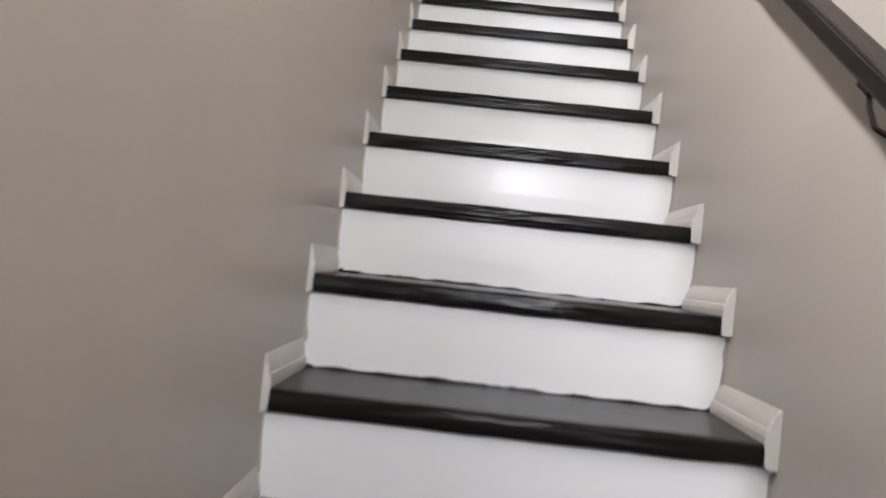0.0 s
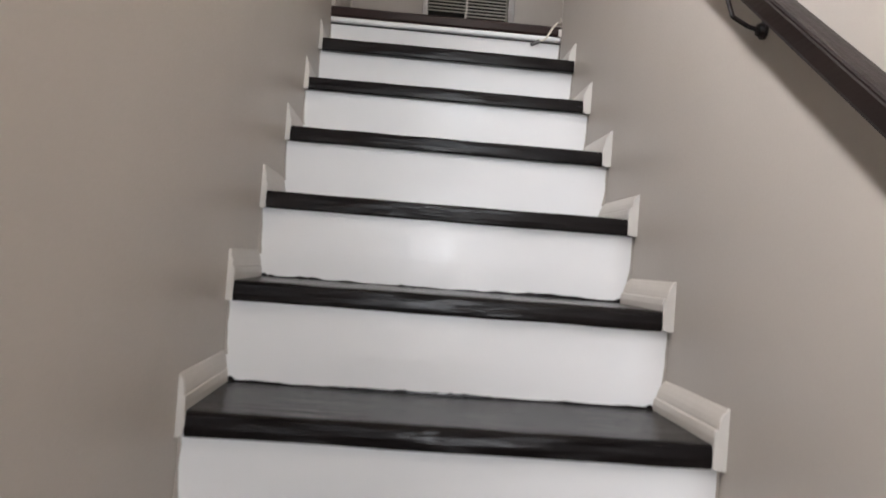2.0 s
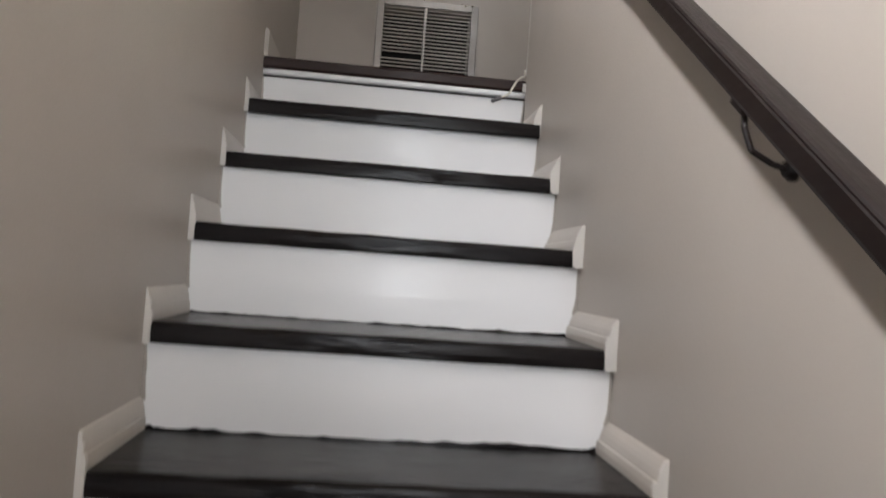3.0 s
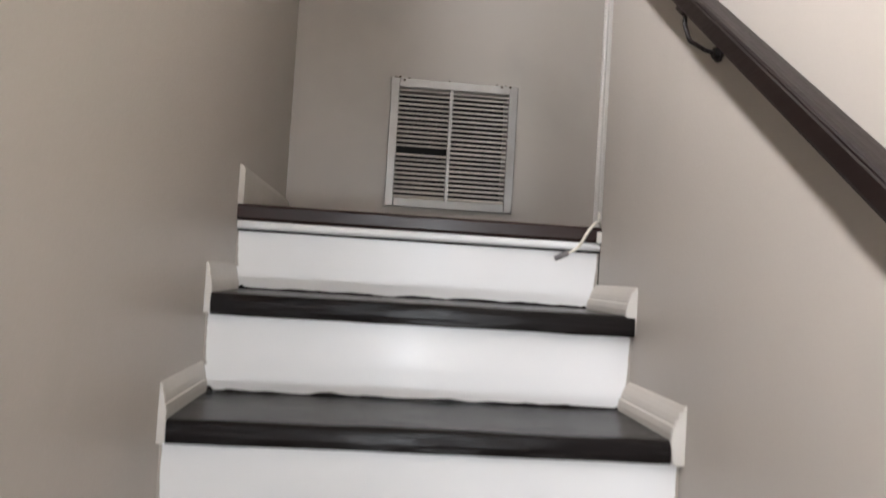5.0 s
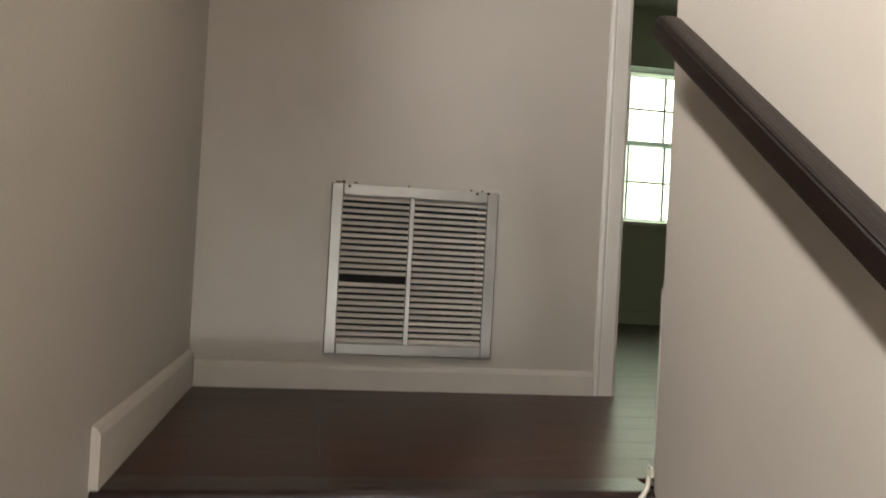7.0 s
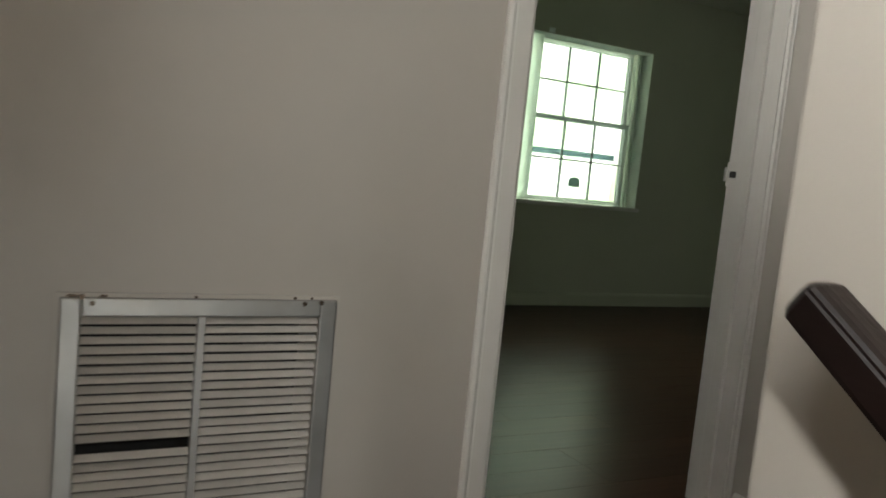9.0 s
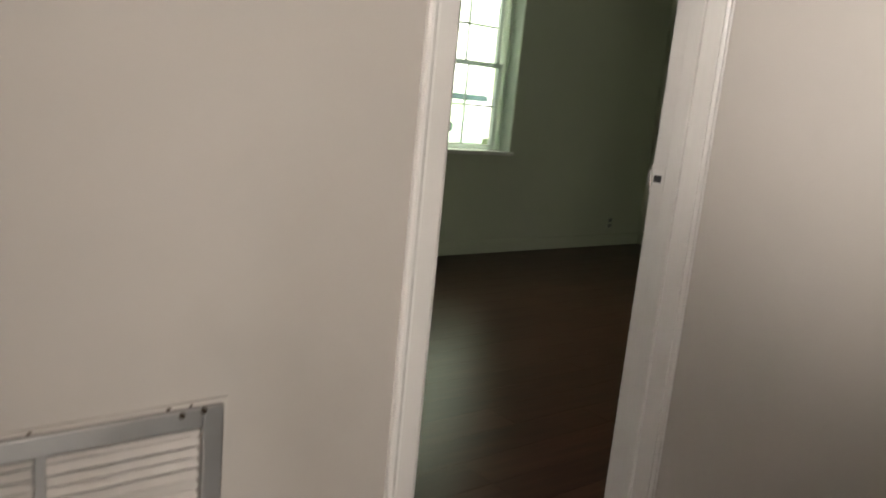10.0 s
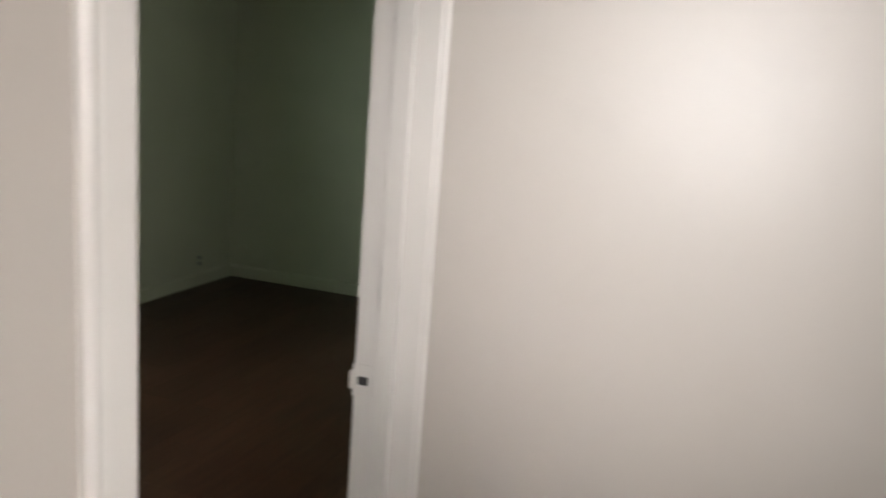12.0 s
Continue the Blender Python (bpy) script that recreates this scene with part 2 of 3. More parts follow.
setting("ceiling_upper", boxes(((LEFT, -0.30, CEIL), (HALL_X, VENT_Y, CEIL + 0.1)), ((RIGHT + T, -2.6, CEIL), (HALL_X, -0.30, CEIL + 0.1))), CEILING, "flat white ceiling over the landing", "ceiling")
setting("ceiling_room", boxes(((-1.2, ROOM_Y, ROOM_CEIL), (ROOM_X, FAR_Y, CEIL + 0.1))), CEILING, "flat white bedroom ceiling", "ceiling")
slope = extrude_profile([(-0.30, CEIL), (-0.30, CEIL + 0.1), (BACK, -0.30), (BACK, -0.40), (-3.9, -0.40)], "x", LEFT, RIGHT)
setting("ceiling_stairs", slope, CEILING, "white sloping ceiling over the stairs", "ceiling")
setting("ground_lower_hall", boxes(((LEFT, BACK, GROUND - 0.1), (RIGHT, -RUN * STEPS + 0.02, GROUND))), NOSING, "dark wooden floor of the lower hall", "floor")

# ---- staircase ----
stairs = thing("staircase", "straight staircase with black-painted treads and white risers", "staircase", "structure")
L_END, R_END = LEFT + 0.012, RIGHT - 0.022
THICK = 0.038                        # of a tread


def tread_mesh(k):
    y, z = -k * RUN, -k * RISE
    h = THICK
    prof = [(y + 0.003, z), (y, z + 0.004), (y - 0.001, z + 0.014), (y, z + 0.025), (y + 0.001, z + h - 0.006), (y + 0.004, z + h - 0.002), (y + 0.010, z + h),
            (y + 0.15, z + h), (y + RUN + 0.02, z + h), (y + RUN + 0.02, z)]
    if k == 1:  # the top tread's nosing stands a little proud and runs to the wall
        prof = [(p - 0.006, q - 0.004) if i < 3 else (p - 0.006 * (i < 7), q) for i, (p, q) in enumerate(prof)]
    return extrude_profile(prof, "x", L_END, R_END if k > 1 else RIGHT - 0.003, 40, 0.0016, k)


def riser_mesh(k):
    y, z = -k * RUN, -k * RISE
    # the riser that rises from tread k to the nosing above it
    f = y + RUN + 0.020
    top = z + RISE - (0.012 if k == 0 else 0.0)
    return extrude_profile([(f, z + THICK), (f - 0.0008, z + 0.10), (f, top), (f + 0.016, top), (f + 0.016, z + THICK)], "x", LEFT, RIGHT, 14, 0.0009, k + 31)


def smear_mesh(k):
    """The uneven black brush line where tread paint ran up the riser."""
    f, z = -k * RUN + RUN + 0.020, -k * RISE + THICK
    bm = bmesh.new()
    rnd = random.Random(k)
    n = 120
    low, high = [], []
    for i in range(n + 1):
        x = L_END + (R_END - L_END) * i / n
        broad = 0.5 + noise.noise(Vector((x * 3.1, k * 5.1, 0)))
        h = 0.002 + max(0, 0.0042 * broad + 0.0040 * noise.noise(Vector((x * 21, k * 3.7, 2))) + 0.0035 * max(0, noise.noise(Vector((x * 70, k * 2.3, 5)))))
        if i in (0, 1, n - 1, n):
            h += 0.006 * rnd.random()
        low.append((x, f - 0.0022, z))
        high.append((x, f - 0.0016, z + h))
    va, vb = [bm.verts.new(p) for p in low], [bm.verts.new(p) for p in high]
    vc = [bm.verts.new((p[0], f + 0.002, p[2])) for p in high]
    for i in range(n):
        bm.faces.new((va[i], va[i + 1], vb[i + 1], vb[i]))
        bm.faces.new((vb[i], vb[i + 1], vc[i + 1], vc[i]))
    return bm


for k in range(1, STEPS + 1):
    part("tread", tread_mesh(k), BLACK, stairs, "" if k > 1 else "black-painted tread with brush marks")
    part("riser", riser_mesh(k), WHITE, stairs)
    part("paint_smear", smear_mesh(k), BLACK, stairs)
bottom_riser = riser_mesh(STEPS + 1)
part("riser", bottom_riser, WHITE, stairs)
# landing edge: dark nosing, white bead under it
nose = [(0.004, 0.004), (0.0, 0.010), (0.0, 0.034), (0.006, FLOOR), (0.075, FLOOR), (0.075, 0.004)]
part("landing_nosing", extrude_profile(nose, "x", LEFT + 0.001, RIGHT - 0.001, 24, 0.0006, 77), NOSING, stairs, "dark brown landing nosing", False)
bead = [(0.012, 0.003), (0.005, 0.002), (0.003, -0.004), (0.003, -0.011), (0.006, -0.015), (0.012, -0.016), (0.03, -0.016), (0.03, 0.003)]
part("bead", extrude_profile(bead, "x", LEFT + 0.002, RIGHT - 0.002, 24, 0.0008, 78), WHITE, stairs, "white bead moulding under the nosing", True)
# dark strip that paints in the shadow line below the bead
part("bead_gap", boxes(((LEFT + 0.002, 0.016, -0.021), (RIGHT - 0.002, 0.035, -0.0165))), JOINT_AND_SHADOW, stairs)


def skirting_profile(t):
    return [(0, 0), (t, 0), (t, 0.014), (t * 0.90, 0.026), (t * 0.74, 0.0285), (t * 0.72, 0.033), (t * 0.60, 0.044), (t * 0.44, 0.053), (t * 0.20, 0.063), (0, 0.067)]


def skirting_end_mesh(k, side):
    """The white end grain of the board on tread k, ragged with old paint, with the piece that runs down beside the nosing."""
    y, z = -k * RUN, -k * RISE + THICK
    w, d = (LEFT, 1) if side < 0 else (RIGHT, -1)
    t = 0.012 if side < 0 else 0.022
    shape = [(p * 1.02, q * 0.86) for p, q in skirting_profile(t)[1:]] + [(0, -THICK), (t * 0.55, -THICK - 0.001), (t * 0.96, -THICK + 0.003), (t, -0.018)]
    rag = random.Random(k * 7 + side)
    shape = [(max(0, p + rag.uniform(-0.0012, 0.0012) * (p > 0)), q + rag.uniform(-0.0015, 0.0015)) for p, q in shape]
    return extrude_profile([(w + d * p, z + q) for p, q in shape], "y", y - 0.0035, y + 0.004, 1, 0.0006, k + 3 * side)


def skirting_mesh(k, side):
    """The moulded board that lies along the wall on tread k, its end grain flush with the nosing and running down beside it."""
    y, z = -k * RUN, -k * RISE + THICK
    w, d = (LEFT, 1) if side < 0 else (RIGHT, -1)
    t = 0.012 if side < 0 else 0.022
    prof = skirting_profile(t)
    if k == 0:
        prof = [(0, 0), (0.013, 0), (0.013, 0.076), (0.009, 0.086), (0, 0.09)]
        y, z = 0.0, FLOOR
    end = y + RUN + 0.019 if k else VENT_Y
    tall = 0.86 if k else 1.0
    bm = extrude_profile([(w + d * p, z + q * tall) for p, q in prof], "y", y - 0.001, end, 3, 0.0005, k + 5 * side)
    return bm


for k in range(1, STEPS + 1):
    for side in (-1, 1):
        board = part("skirting_board", skirting_mesh(k, side), BASE, stairs)
        part("end_grain", skirting_end_mesh(k, side), TRIM, board, "white end grain")


def paint_edge_mesh(k, side):
    """Wall paint that was brushed a little way onto the end of the riser above tread k, with a wavering edge."""
    f, z = -k * RUN + RUN + 0.020, -k * RISE + THICK + 0.050
    top = -k * RISE + RISE - (0.020 if k == 0 else 0.001)
    w, d = (LEFT, 1) if side < 0 else (RIGHT, -1)
    bm = bmesh.new()
    rows = []
    n = 18
    for i in range(n + 1):
        u = i / n
        r = 0.0035 + 0.0045 * (1 - u) ** 3 + 0.005 * max(0, noise.noise(Vector((u * 2.3, k * 3.1, side * 4)))) + 0.0012 * noise.noise(Vector((u * 11, k * 1.7, side)))
        zz = z + (top - z) * u
        rows.append([bm.verts.new((w, f - 0.0022, zz)), bm.verts.new((w + d * r, f - 0.0022, zz)), bm.verts.new((w + d * r, f + 0.002, zz))])
    for p, q in zip(rows, rows[1:]):
        bm.faces.new((p[0], p[1], q[1], q[0]))
        bm.faces.new((p[1], p[2], q[2], q[1]))
    return bm


for k in range(1, STEPS + 1):
    for side in (-1, 1):
        part("paint_edge", paint_edge_mesh(k, side), WALL, stairs)
part("paint_patch", boxes(((RIGHT - 0.012, -0.0035, 0.002), (RIGHT - 0.001, 0.004, 0.030)), bevel=0.001), TRIM, stairs, "white paint patch on the nosing end")
tagged(link_mesh("baseboard_landing", skirting_mesh(0, -1), BASE), "cream painted baseboard along the landing", "baseboard", "", "structure")
bb = [(VENT_Y, FLOOR), (VENT_Y - 0.012, FLOOR), (VENT_Y - 0.012, FLOOR + 0.052), (VENT_Y - 0.007, FLOOR + 0.062), (VENT_Y, FLOOR + 0.066)]
tagged(link_mesh("baseboard_grille", extrude_profile(bb, "x", LEFT + 0.014, DOOR_L - 0.066, 8, 0.0005, 3), BASE), "cream painted baseboard under the return grille", "baseboard", "", "structure")
# flaked paint on one skirting end
chips = thing("paint_flakes", "bluish white flaked paint beside a stair nosing", "paint flakes", at=(RIGHT - 0.013, -5 * RUN - 0.002, -5 * RISE + 0.012))
rnd = random.Random(4)
for i in range(9):
    bm = bmesh.new()
    u, v, r = rnd.uniform(-0.009, 0.008), rnd.uniform(-0.010, 0.022), rnd.uniform(0.002, 0.005)
    ring = [bm.verts.new((u + r * math.cos(a) * rnd.uniform(0.5, 1.2), -0.0005, v + r * math.sin(a) * rnd.uniform(0.5, 1.2))) for a in [j * math.tau / 7 for j in range(7)]]
    back = [bm.verts.new((w.co.x, 0.0015, w.co.z)) for w in ring]
    bm.faces.new(ring)
    for j in range(7):
        bm.faces.new((ring[j], ring[(j + 1) % 7], back[(j + 1) % 7], back[j]))
    part("flake", bm, CHIP if i % 3 else PLUG, chips)

# ---- handrail ----
rail = thing("handrail", "dark stained wooden handrail on wall brackets", "handrail")
SLOPE = 0.718
RAIL_X, RAIL_W, RAIL_H = 0.354, 0.040, 0.035


def rail_low(y):
    return 0.775 + SLOPE * y


ang = math.atan(SLOPE)
bm = bmesh.new()
h, w = RAIL_H, RAIL_W / 2
half = [(w - 0.005, 0), (w - 0.001, 0.002), (w, 0.006), (w, h * 0.74), (w - 0.0015, h * 0.80), (w - 0.0015, h * 0.86), (w - 0.0035, h * 0.94), (w - 0.008, h * 0.985), (w - 0.014, h)]
sec = half + [(-p, q) for p, q in reversed(half)]
length = 5.2
rings = []
for s, shrink in ((0, 0.80), (0.006, 1.0), (length, 1.0)):
    ring = []
    for p, q in sec:
        p, q = p * shrink, h / 2 + (q - h / 2) * shrink
        ring.append(bm.verts.new((RAIL_X + p, -0.050 - s * math.cos(ang) - q * math.sin(ang), rail_low(-0.050) - s * math.sin(ang) + q * math.cos(ang))))
    rings.append(ring)
for a, b in zip(rings, rings[1:]):
    for k in range(len(sec)):
        m = (k + 1) % len(sec)
        bm.faces.new((a[k], a[m], b[m], b[k]))
bm.faces.new(rings[0])
bm.faces.new(list(reversed(rings[-1])))
part("rail", bm, RAIL, rail)


def bracket_at(y):
    z, drop = rail_low(y), 0.072
    yw = y - 0.012
    bm = bmesh.new()
    cylinder_between(bm, (RIGHT - 0.005, yw, z - drop), (RIGHT, yw, z - drop), 0.014, 18)
    cylinder_between(bm, (RIGHT - 0.012, yw, z - drop), (RIGHT - 0.005, yw, z - drop), 0.009, 18, 0.012)
    br = part("bracket", bm, RAIL, rail, "dark brown wall bracket")
    bm = bmesh.new()
    pts = [(RIGHT - 0.010, yw, z - drop), (RIGHT - 0.026, yw + 0.001, z - drop + 0.004), (RAIL_X + 0.001, yw + 0.004, z - drop + 0.018), (RAIL_X - 0.006, y - 0.003, z - 0.028), (RAIL_X - 0.005, y, z - 0.010), (RAIL_X - 0.004, y, z + 0.006)]
    for p, q in zip(pts, pts[1:]):
        cylinder_between(bm, p, q, 0.0036, 10)
    part("bracket_arm", bm, RAIL, br)
    bm = bmesh.new()
    add_box(bm, (-0.011, -0.018, -0.008), (0.011, 0.018, 0.001), 0.002)
    bmesh.ops.transform(bm, matrix=Matrix.Translation((RAIL_X - 0.004, y, z)) @ Matrix.Rotation(ang, 4, "X"), verts=bm.verts)
    part("saddle", bm, RAIL, br, "saddle under the rail")


for y in (-0.585, -1.62, -2.70, -3.75):
    bracket_at(y)

# ---- return grille ----
GX0, GX1, GZ0, GZ1 = -0.106, 0.335, 0.130, 0.572
grille = thing("return_air_grille", "metal return air grille with a missing slat, set in the wall", "air grille", at=((GX0 + GX1) / 2, VENT_Y, GZ0))
O = Vector(((GX0 + GX1) / 2, VENT_Y, GZ0))


def local(bm):
    bmesh.ops.translate(bm, verts=bm.verts, vec=-O)
    return bm


FW, FRONT = 0.030, VENT_Y - 0.012
for name, a, b in (("frame_side", (GX0, GZ0), (GX0 + FW, GZ1)), ("frame_side", (GX1 - FW, GZ0), (GX1, GZ1)),
                   ("frame_rail", (GX0 + FW, GZ0), (GX1 - FW, GZ0 + FW)), ("frame_rail", (GX0 + FW, GZ1 - FW), (GX1 - FW, GZ1))):
    bm = boxes(((a[0], FRONT, a[1]), (b[0], VENT_Y - 0.001, b[1])), bevel=0.003)
    part(name, local(bm), STEEL, grille)
part("flange", local(boxes(((GX0 - 0.007, VENT_Y - 0.004, GZ0 - 0.010), (GX1 + 0.007, VENT_Y - 0.0005, GZ0 + 0.004)), ((GX0 - 0.007, VENT_Y - 0.004, GZ1 - 0.004), (GX1 + 0.007, VENT_Y - 0.0005, GZ1 + 0.007)),
     ((GX0 - 0.007, VENT_Y - 0.004, GZ0 + 0.004), (GX0 + 0.004, VENT_Y - 0.0005, GZ1 - 0.004)), ((GX1 - 0.004, VENT_Y - 0.004, GZ0 + 0.004), (GX1 + 0.007, VENT_Y - 0.0005, GZ1 - 0.004)))), WALL, grille, "painted-over flange")
MX = 0.105
part("mullion", local(boxes(((MX - 0.006, FRONT + 0.003, GZ0 + FW), (MX + 0.006, VENT_Y + 0.012, GZ1 - FW)), bevel=0.001)), STEEL, grille)
# thin sheet with the duct's shade put into its colour
part("duct_box", local(boxes(((-0.074, ROOM_Y - 0.012, 0.166), (0.304, ROOM_Y - 0.004, 0.539)))), DARK, grille, "near-black sheet standing for the unlit duct behind the slats")
N_SLATS = 24
pitch = (GZ1 - GZ0 - 2 * FW) / N_SLATS


def slat_mesh(x0, x1):
    bm = bmesh.new()
    prof = [(-0.0057, -0.0043), (-0.0050, -0.0050), (0.0057, 0.0043), (0.0050, 0.0050)]
    ends = []
    for x in (x0, x1):
        ends.append([bm.verts.new((x, p, q)) for p, q in prof])
    for k in range(4):
        bm.faces.new((ends[0][k], ends[0][(k + 1) % 4], ends[1][(k + 1) % 4], ends[1][k]))
    bm.faces.new(ends[0])
    bm.faces.new(list(reversed(ends[1])))
    return bm


rnd = random.Random(9)
for x0, x1, gap in ((GX0 + FW, MX - 0.006, 13), (MX + 0.006, GX1 - FW, -1)):
    first = None
    for i in range(N_SLATS):
        if i == gap:
            continue
        if first is None:
            first = slat = part("slat", slat_mesh(x0, x1), SLAT, grille)
        else:
            slat = new("slat", first.data)
            slat.parent = grille
        slat.location = Vector((0, VENT_Y + 0.002, GZ1 - FW - pitch * (i + 0.5))) - O
        slat.rotation_euler = (rnd.uniform(-0.03, 0.03), rnd.uniform(-0.0012, 0.0012), 0)
for x, z in ((GX0 + 0.045, GZ1 - 0.008), (GX0 + 0.03, GZ1 + 0.002), (GX1 - 0.06, GZ1 - 0.006), (GX1 - 0.03, GZ1 - 0.004)):
    bm = bmesh.new()
    cylinder_between(bm, (x, FRONT - 0.0025, z), (x, FRONT + 0.003, z), 0.0042, 10, 0.0042)
    part("screw", local(bm), BRASS, grille)

rnd = random.Random(12)
for x, w in ((GX0 + 0.018, 0.020), (GX0 + 0.062, 0.014), (GX0 + 0.20, 0.006), (GX1 - 0.075, 0.009), (GX1 - 0.045, 0.006)):
    bm = bmesh.new()
    ring = [bm.verts.new((x + w * 0.5 * math.cos(a) * rnd.uniform(0.6, 1.2), VENT_Y - 0.0045, GZ1 + 0.002 + 0.0028 * math.sin(a) * rnd.uniform(0.6, 1.3))) for a in [j * math.tau / 9 for j in range(9)]]
    back = [bm.verts.new((v.co.x, VENT_Y - 0.0035, v.co.z)) for v in ring]
    bm.faces.new(ring)
    for j in range(9):
        bm.faces.new((ring[j], ring[(j + 1) % 9], back[(j + 1) % 9], back[j]))
    part("paint_scar", local(bm), BRASS, grille)

# ---- doorway ----
door = thing("door_1", "white painted door frame with moulded casing, door swung out of sight", "door frame", "structure")


def casing_profile(u0, u1):
    """Across the casing from its outer edge u0 to the edge at the jamb u1: thick at the outer edge, two soft steps."""
    d = u1 - u0
    pts = [(u0, 0), (u0, 0.006), (u0 + d * 0.06, 0.010), (u0 + d * 0.14, 0.0115), (u0 + d * 0.22, 0.010), (u0 + d * 0.27, 0.0085), (u0 + d * 0.34, 0.0095), (u0 + d * 0.90, 0.0095), (u1, 0.006), (u1, 0)]
    return pts


def casing_mesh(u0, u1, z0, z1):
    bm = bmesh.new()
    rings = [[bm.verts.new((u, VENT_Y - o, z)) for u, o in casing_profile(u0, u1)] for z in (z0, z1)]
    n = len(rings[0])
    for k in range(n):
        bm.faces.new((rings[0][k], rings[0][(k + 1) % n], rings[1][(k + 1) % n], rings[1][k]))
    bm.faces.new(rings[0])
    bm.faces.new(list(reversed(rings[1])))
    return bm


HEAD = 2.065
part("casing", casing_mesh(DOOR_L - 0.064, DOOR_L - 0.005, FLOOR, HEAD + 0.005), DOORPAINT, door, "cream moulded casing")
part("casing", casing_mesh(HALL_X - 0.002, DOOR_R + 0.005, FLOOR, HEAD + 0.005), DOORPAINT, door)
part("head_casing", boxes(((DOOR_L - 0.064, VENT_Y - 0.014, HEAD + 0.006), (HALL_X - 0.002, VENT_Y, HEAD + 0.064)), bevel=0.003), DOORPAINT, door)
part("jamb", boxes(((DOOR_L - 0.02, VENT_Y - 0.002, FLOOR), (DOOR_L, ROOM_Y + 0.002, HEAD)), bevel=0.0015), DOORPAINT, door)
part("jamb", boxes(((DOOR_R, VENT_Y - 0.002, FLOOR), (DOOR_R + 0.02, ROOM_Y + 0.002, HEAD)), bevel=0.0015), DOORPAINT, door)
part("head_jamb", boxes(((DOOR_L - 0.02, VENT_Y - 0.002, HEAD), (DOOR_R + 0.02, ROOM_Y + 0.002, 2.085))), DOORPAINT, door)
part("stop", boxes(((DOOR_R - 0.011, VENT_Y + 0.040, FLOOR), (DOOR_R, VENT_Y + 0.074, HEAD)), bevel=0.002), DOORPAINT, door)
part("stop", boxes(((DOOR_L, VENT_Y + 0.040, FLOOR), (DOOR_L + 0.011, VENT_Y + 0.074, HEAD)), bevel=0.002), DOORPAINT, door)
SZ = 0.880
bm = boxes(((DOOR_R - 0.002, ROOM_Y - 0.034, SZ - 0.030), (DOOR_R + 0.0005, ROOM_Y + 0.004, SZ + 0.030)), ((DOOR_R - 0.006, ROOM_Y + 0.001, SZ - 0.017), (DOOR_R + 0.001, ROOM_Y + 0.009, SZ + 0.017)), bevel=0.001)
strike = part("strike_plate", bm, DOORPAINT, door, "painted-over strike plate")
# no hole is cut: a dark patch paints in its shade
part("latch_hole", boxes(((DOOR_R - 0.0032, ROOM_Y - 0.026, SZ - 0.008), (DOOR_R - 0.0005, ROOM_Y - 0.006, SZ + 0.008)), bevel=0.001), DARK, strike, "dark patch standing for the shaded latch hole")

HZ = 0.745
bm = boxes(((DOOR_L + 0.0005, ROOM_Y - 0.030, HZ - 0.042), (DOOR_L + 0.0035, ROOM_Y + 0.003, HZ + 0.042)))
hinge = part("hinge", bm, BRASS, door, "dark bronze hinge on the jamb")
bm = bmesh.new()
for j in range(3):
    cylinder_between(bm, (DOOR_L + 0.012, ROOM_Y + 0.006, HZ - 0.030 + j * 0.0205), (DOOR_L + 0.012, ROOM_Y + 0.006, HZ - 0.011 + j * 0.0205), 0.010, 14)
part("knuckle", bm, DARK, hinge, "black hinge knuckle")

# ---- window ----
win = thing("window_1", "double sash window with muntins and bright daylight", "window", "structure")
GY = FAR_Y + 0.105
MID0, MID1 = 2.44, 2.54
part("sill", boxes(((WIN_L - 0.02, FAR_Y - 0.018, WIN_B - 0.020), (WIN_R + 0.02, FAR_Y + 0.155, WIN_B + 0.004)), bevel=0.004), TRIM, win, "white sill board")
part("mullion_post", boxes(((MID0, FAR_Y + 0.05, WIN_B + 0.004), (MID1, FAR_Y + 0.15, WIN_T)), bevel=0.003), VINYL, win)
part("side_return", boxes(((WIN_R - 0.004, FAR_Y + 0.001, WIN_B + 0.004), (WIN_R + 0.001, FAR_Y + 0.155, WIN_T))), VINYL, win)
part("head_return", boxes(((WIN_L, FAR_Y + 0.001, WIN_T - 0.004), (WIN_R - 0.004, FAR_Y + 0.155, WIN_T + 0.001))), VINYL, win)
part("blind_clip", boxes(((2.535, FAR_Y - 0.016, WIN_T + 0.002), (2.570, FAR_Y + 0.001, WIN_T + 0.030)), ((2.543, FAR_Y - 0.024, WIN_T + 0.006), (2.562, FAR_Y - 0.016, WIN_T + 0.020)), bevel=0.002), FRAME, win, "white blind clip above the post")


def sash(name, x0, x1, z0, z1, y):
    s = 0.028
    f = part(name, boxes(((x0, y, z0), (x0 + s, y + 0.028, z1)), ((x1 - s, y, z0), (x1, y + 0.028, z1)),
                         ((x0 + s, y, z0), (x1 - s, y + 0.028, z0 + s)), ((x0 + s, y, z1 - s), (x1 - s, y + 0.028, z1))), FRAME, win)
    w = (x1 - x0 - 2 * s) / 3
    for i in (1, 2):
        part("muntin", boxes(((x0 + s + w * i - 0.005, y + 0.004, z0 + s), (x0 + s + w * i + 0.005, y + 0.024, z1 - s))), MUNTIN, f)
    zm = (z0 + z1) / 2
    for i in range(3):
        part("muntin", boxes(((x0 + s + w * i + 0.005, y + 0.005, zm - 0.005), (x0 + s + w * (i + 1) - 0.005, y + 0.023, zm + 0.005))), MUNTIN, f)
    pane = part("pane", boxes(((x0 + s - 0.004, y + 0.013, z0 + s - 0.004), (x1 - s + 0.004, y + 0.016, z1 - s + 0.004))), GLASS, f)
    pane.visible_shadow = False


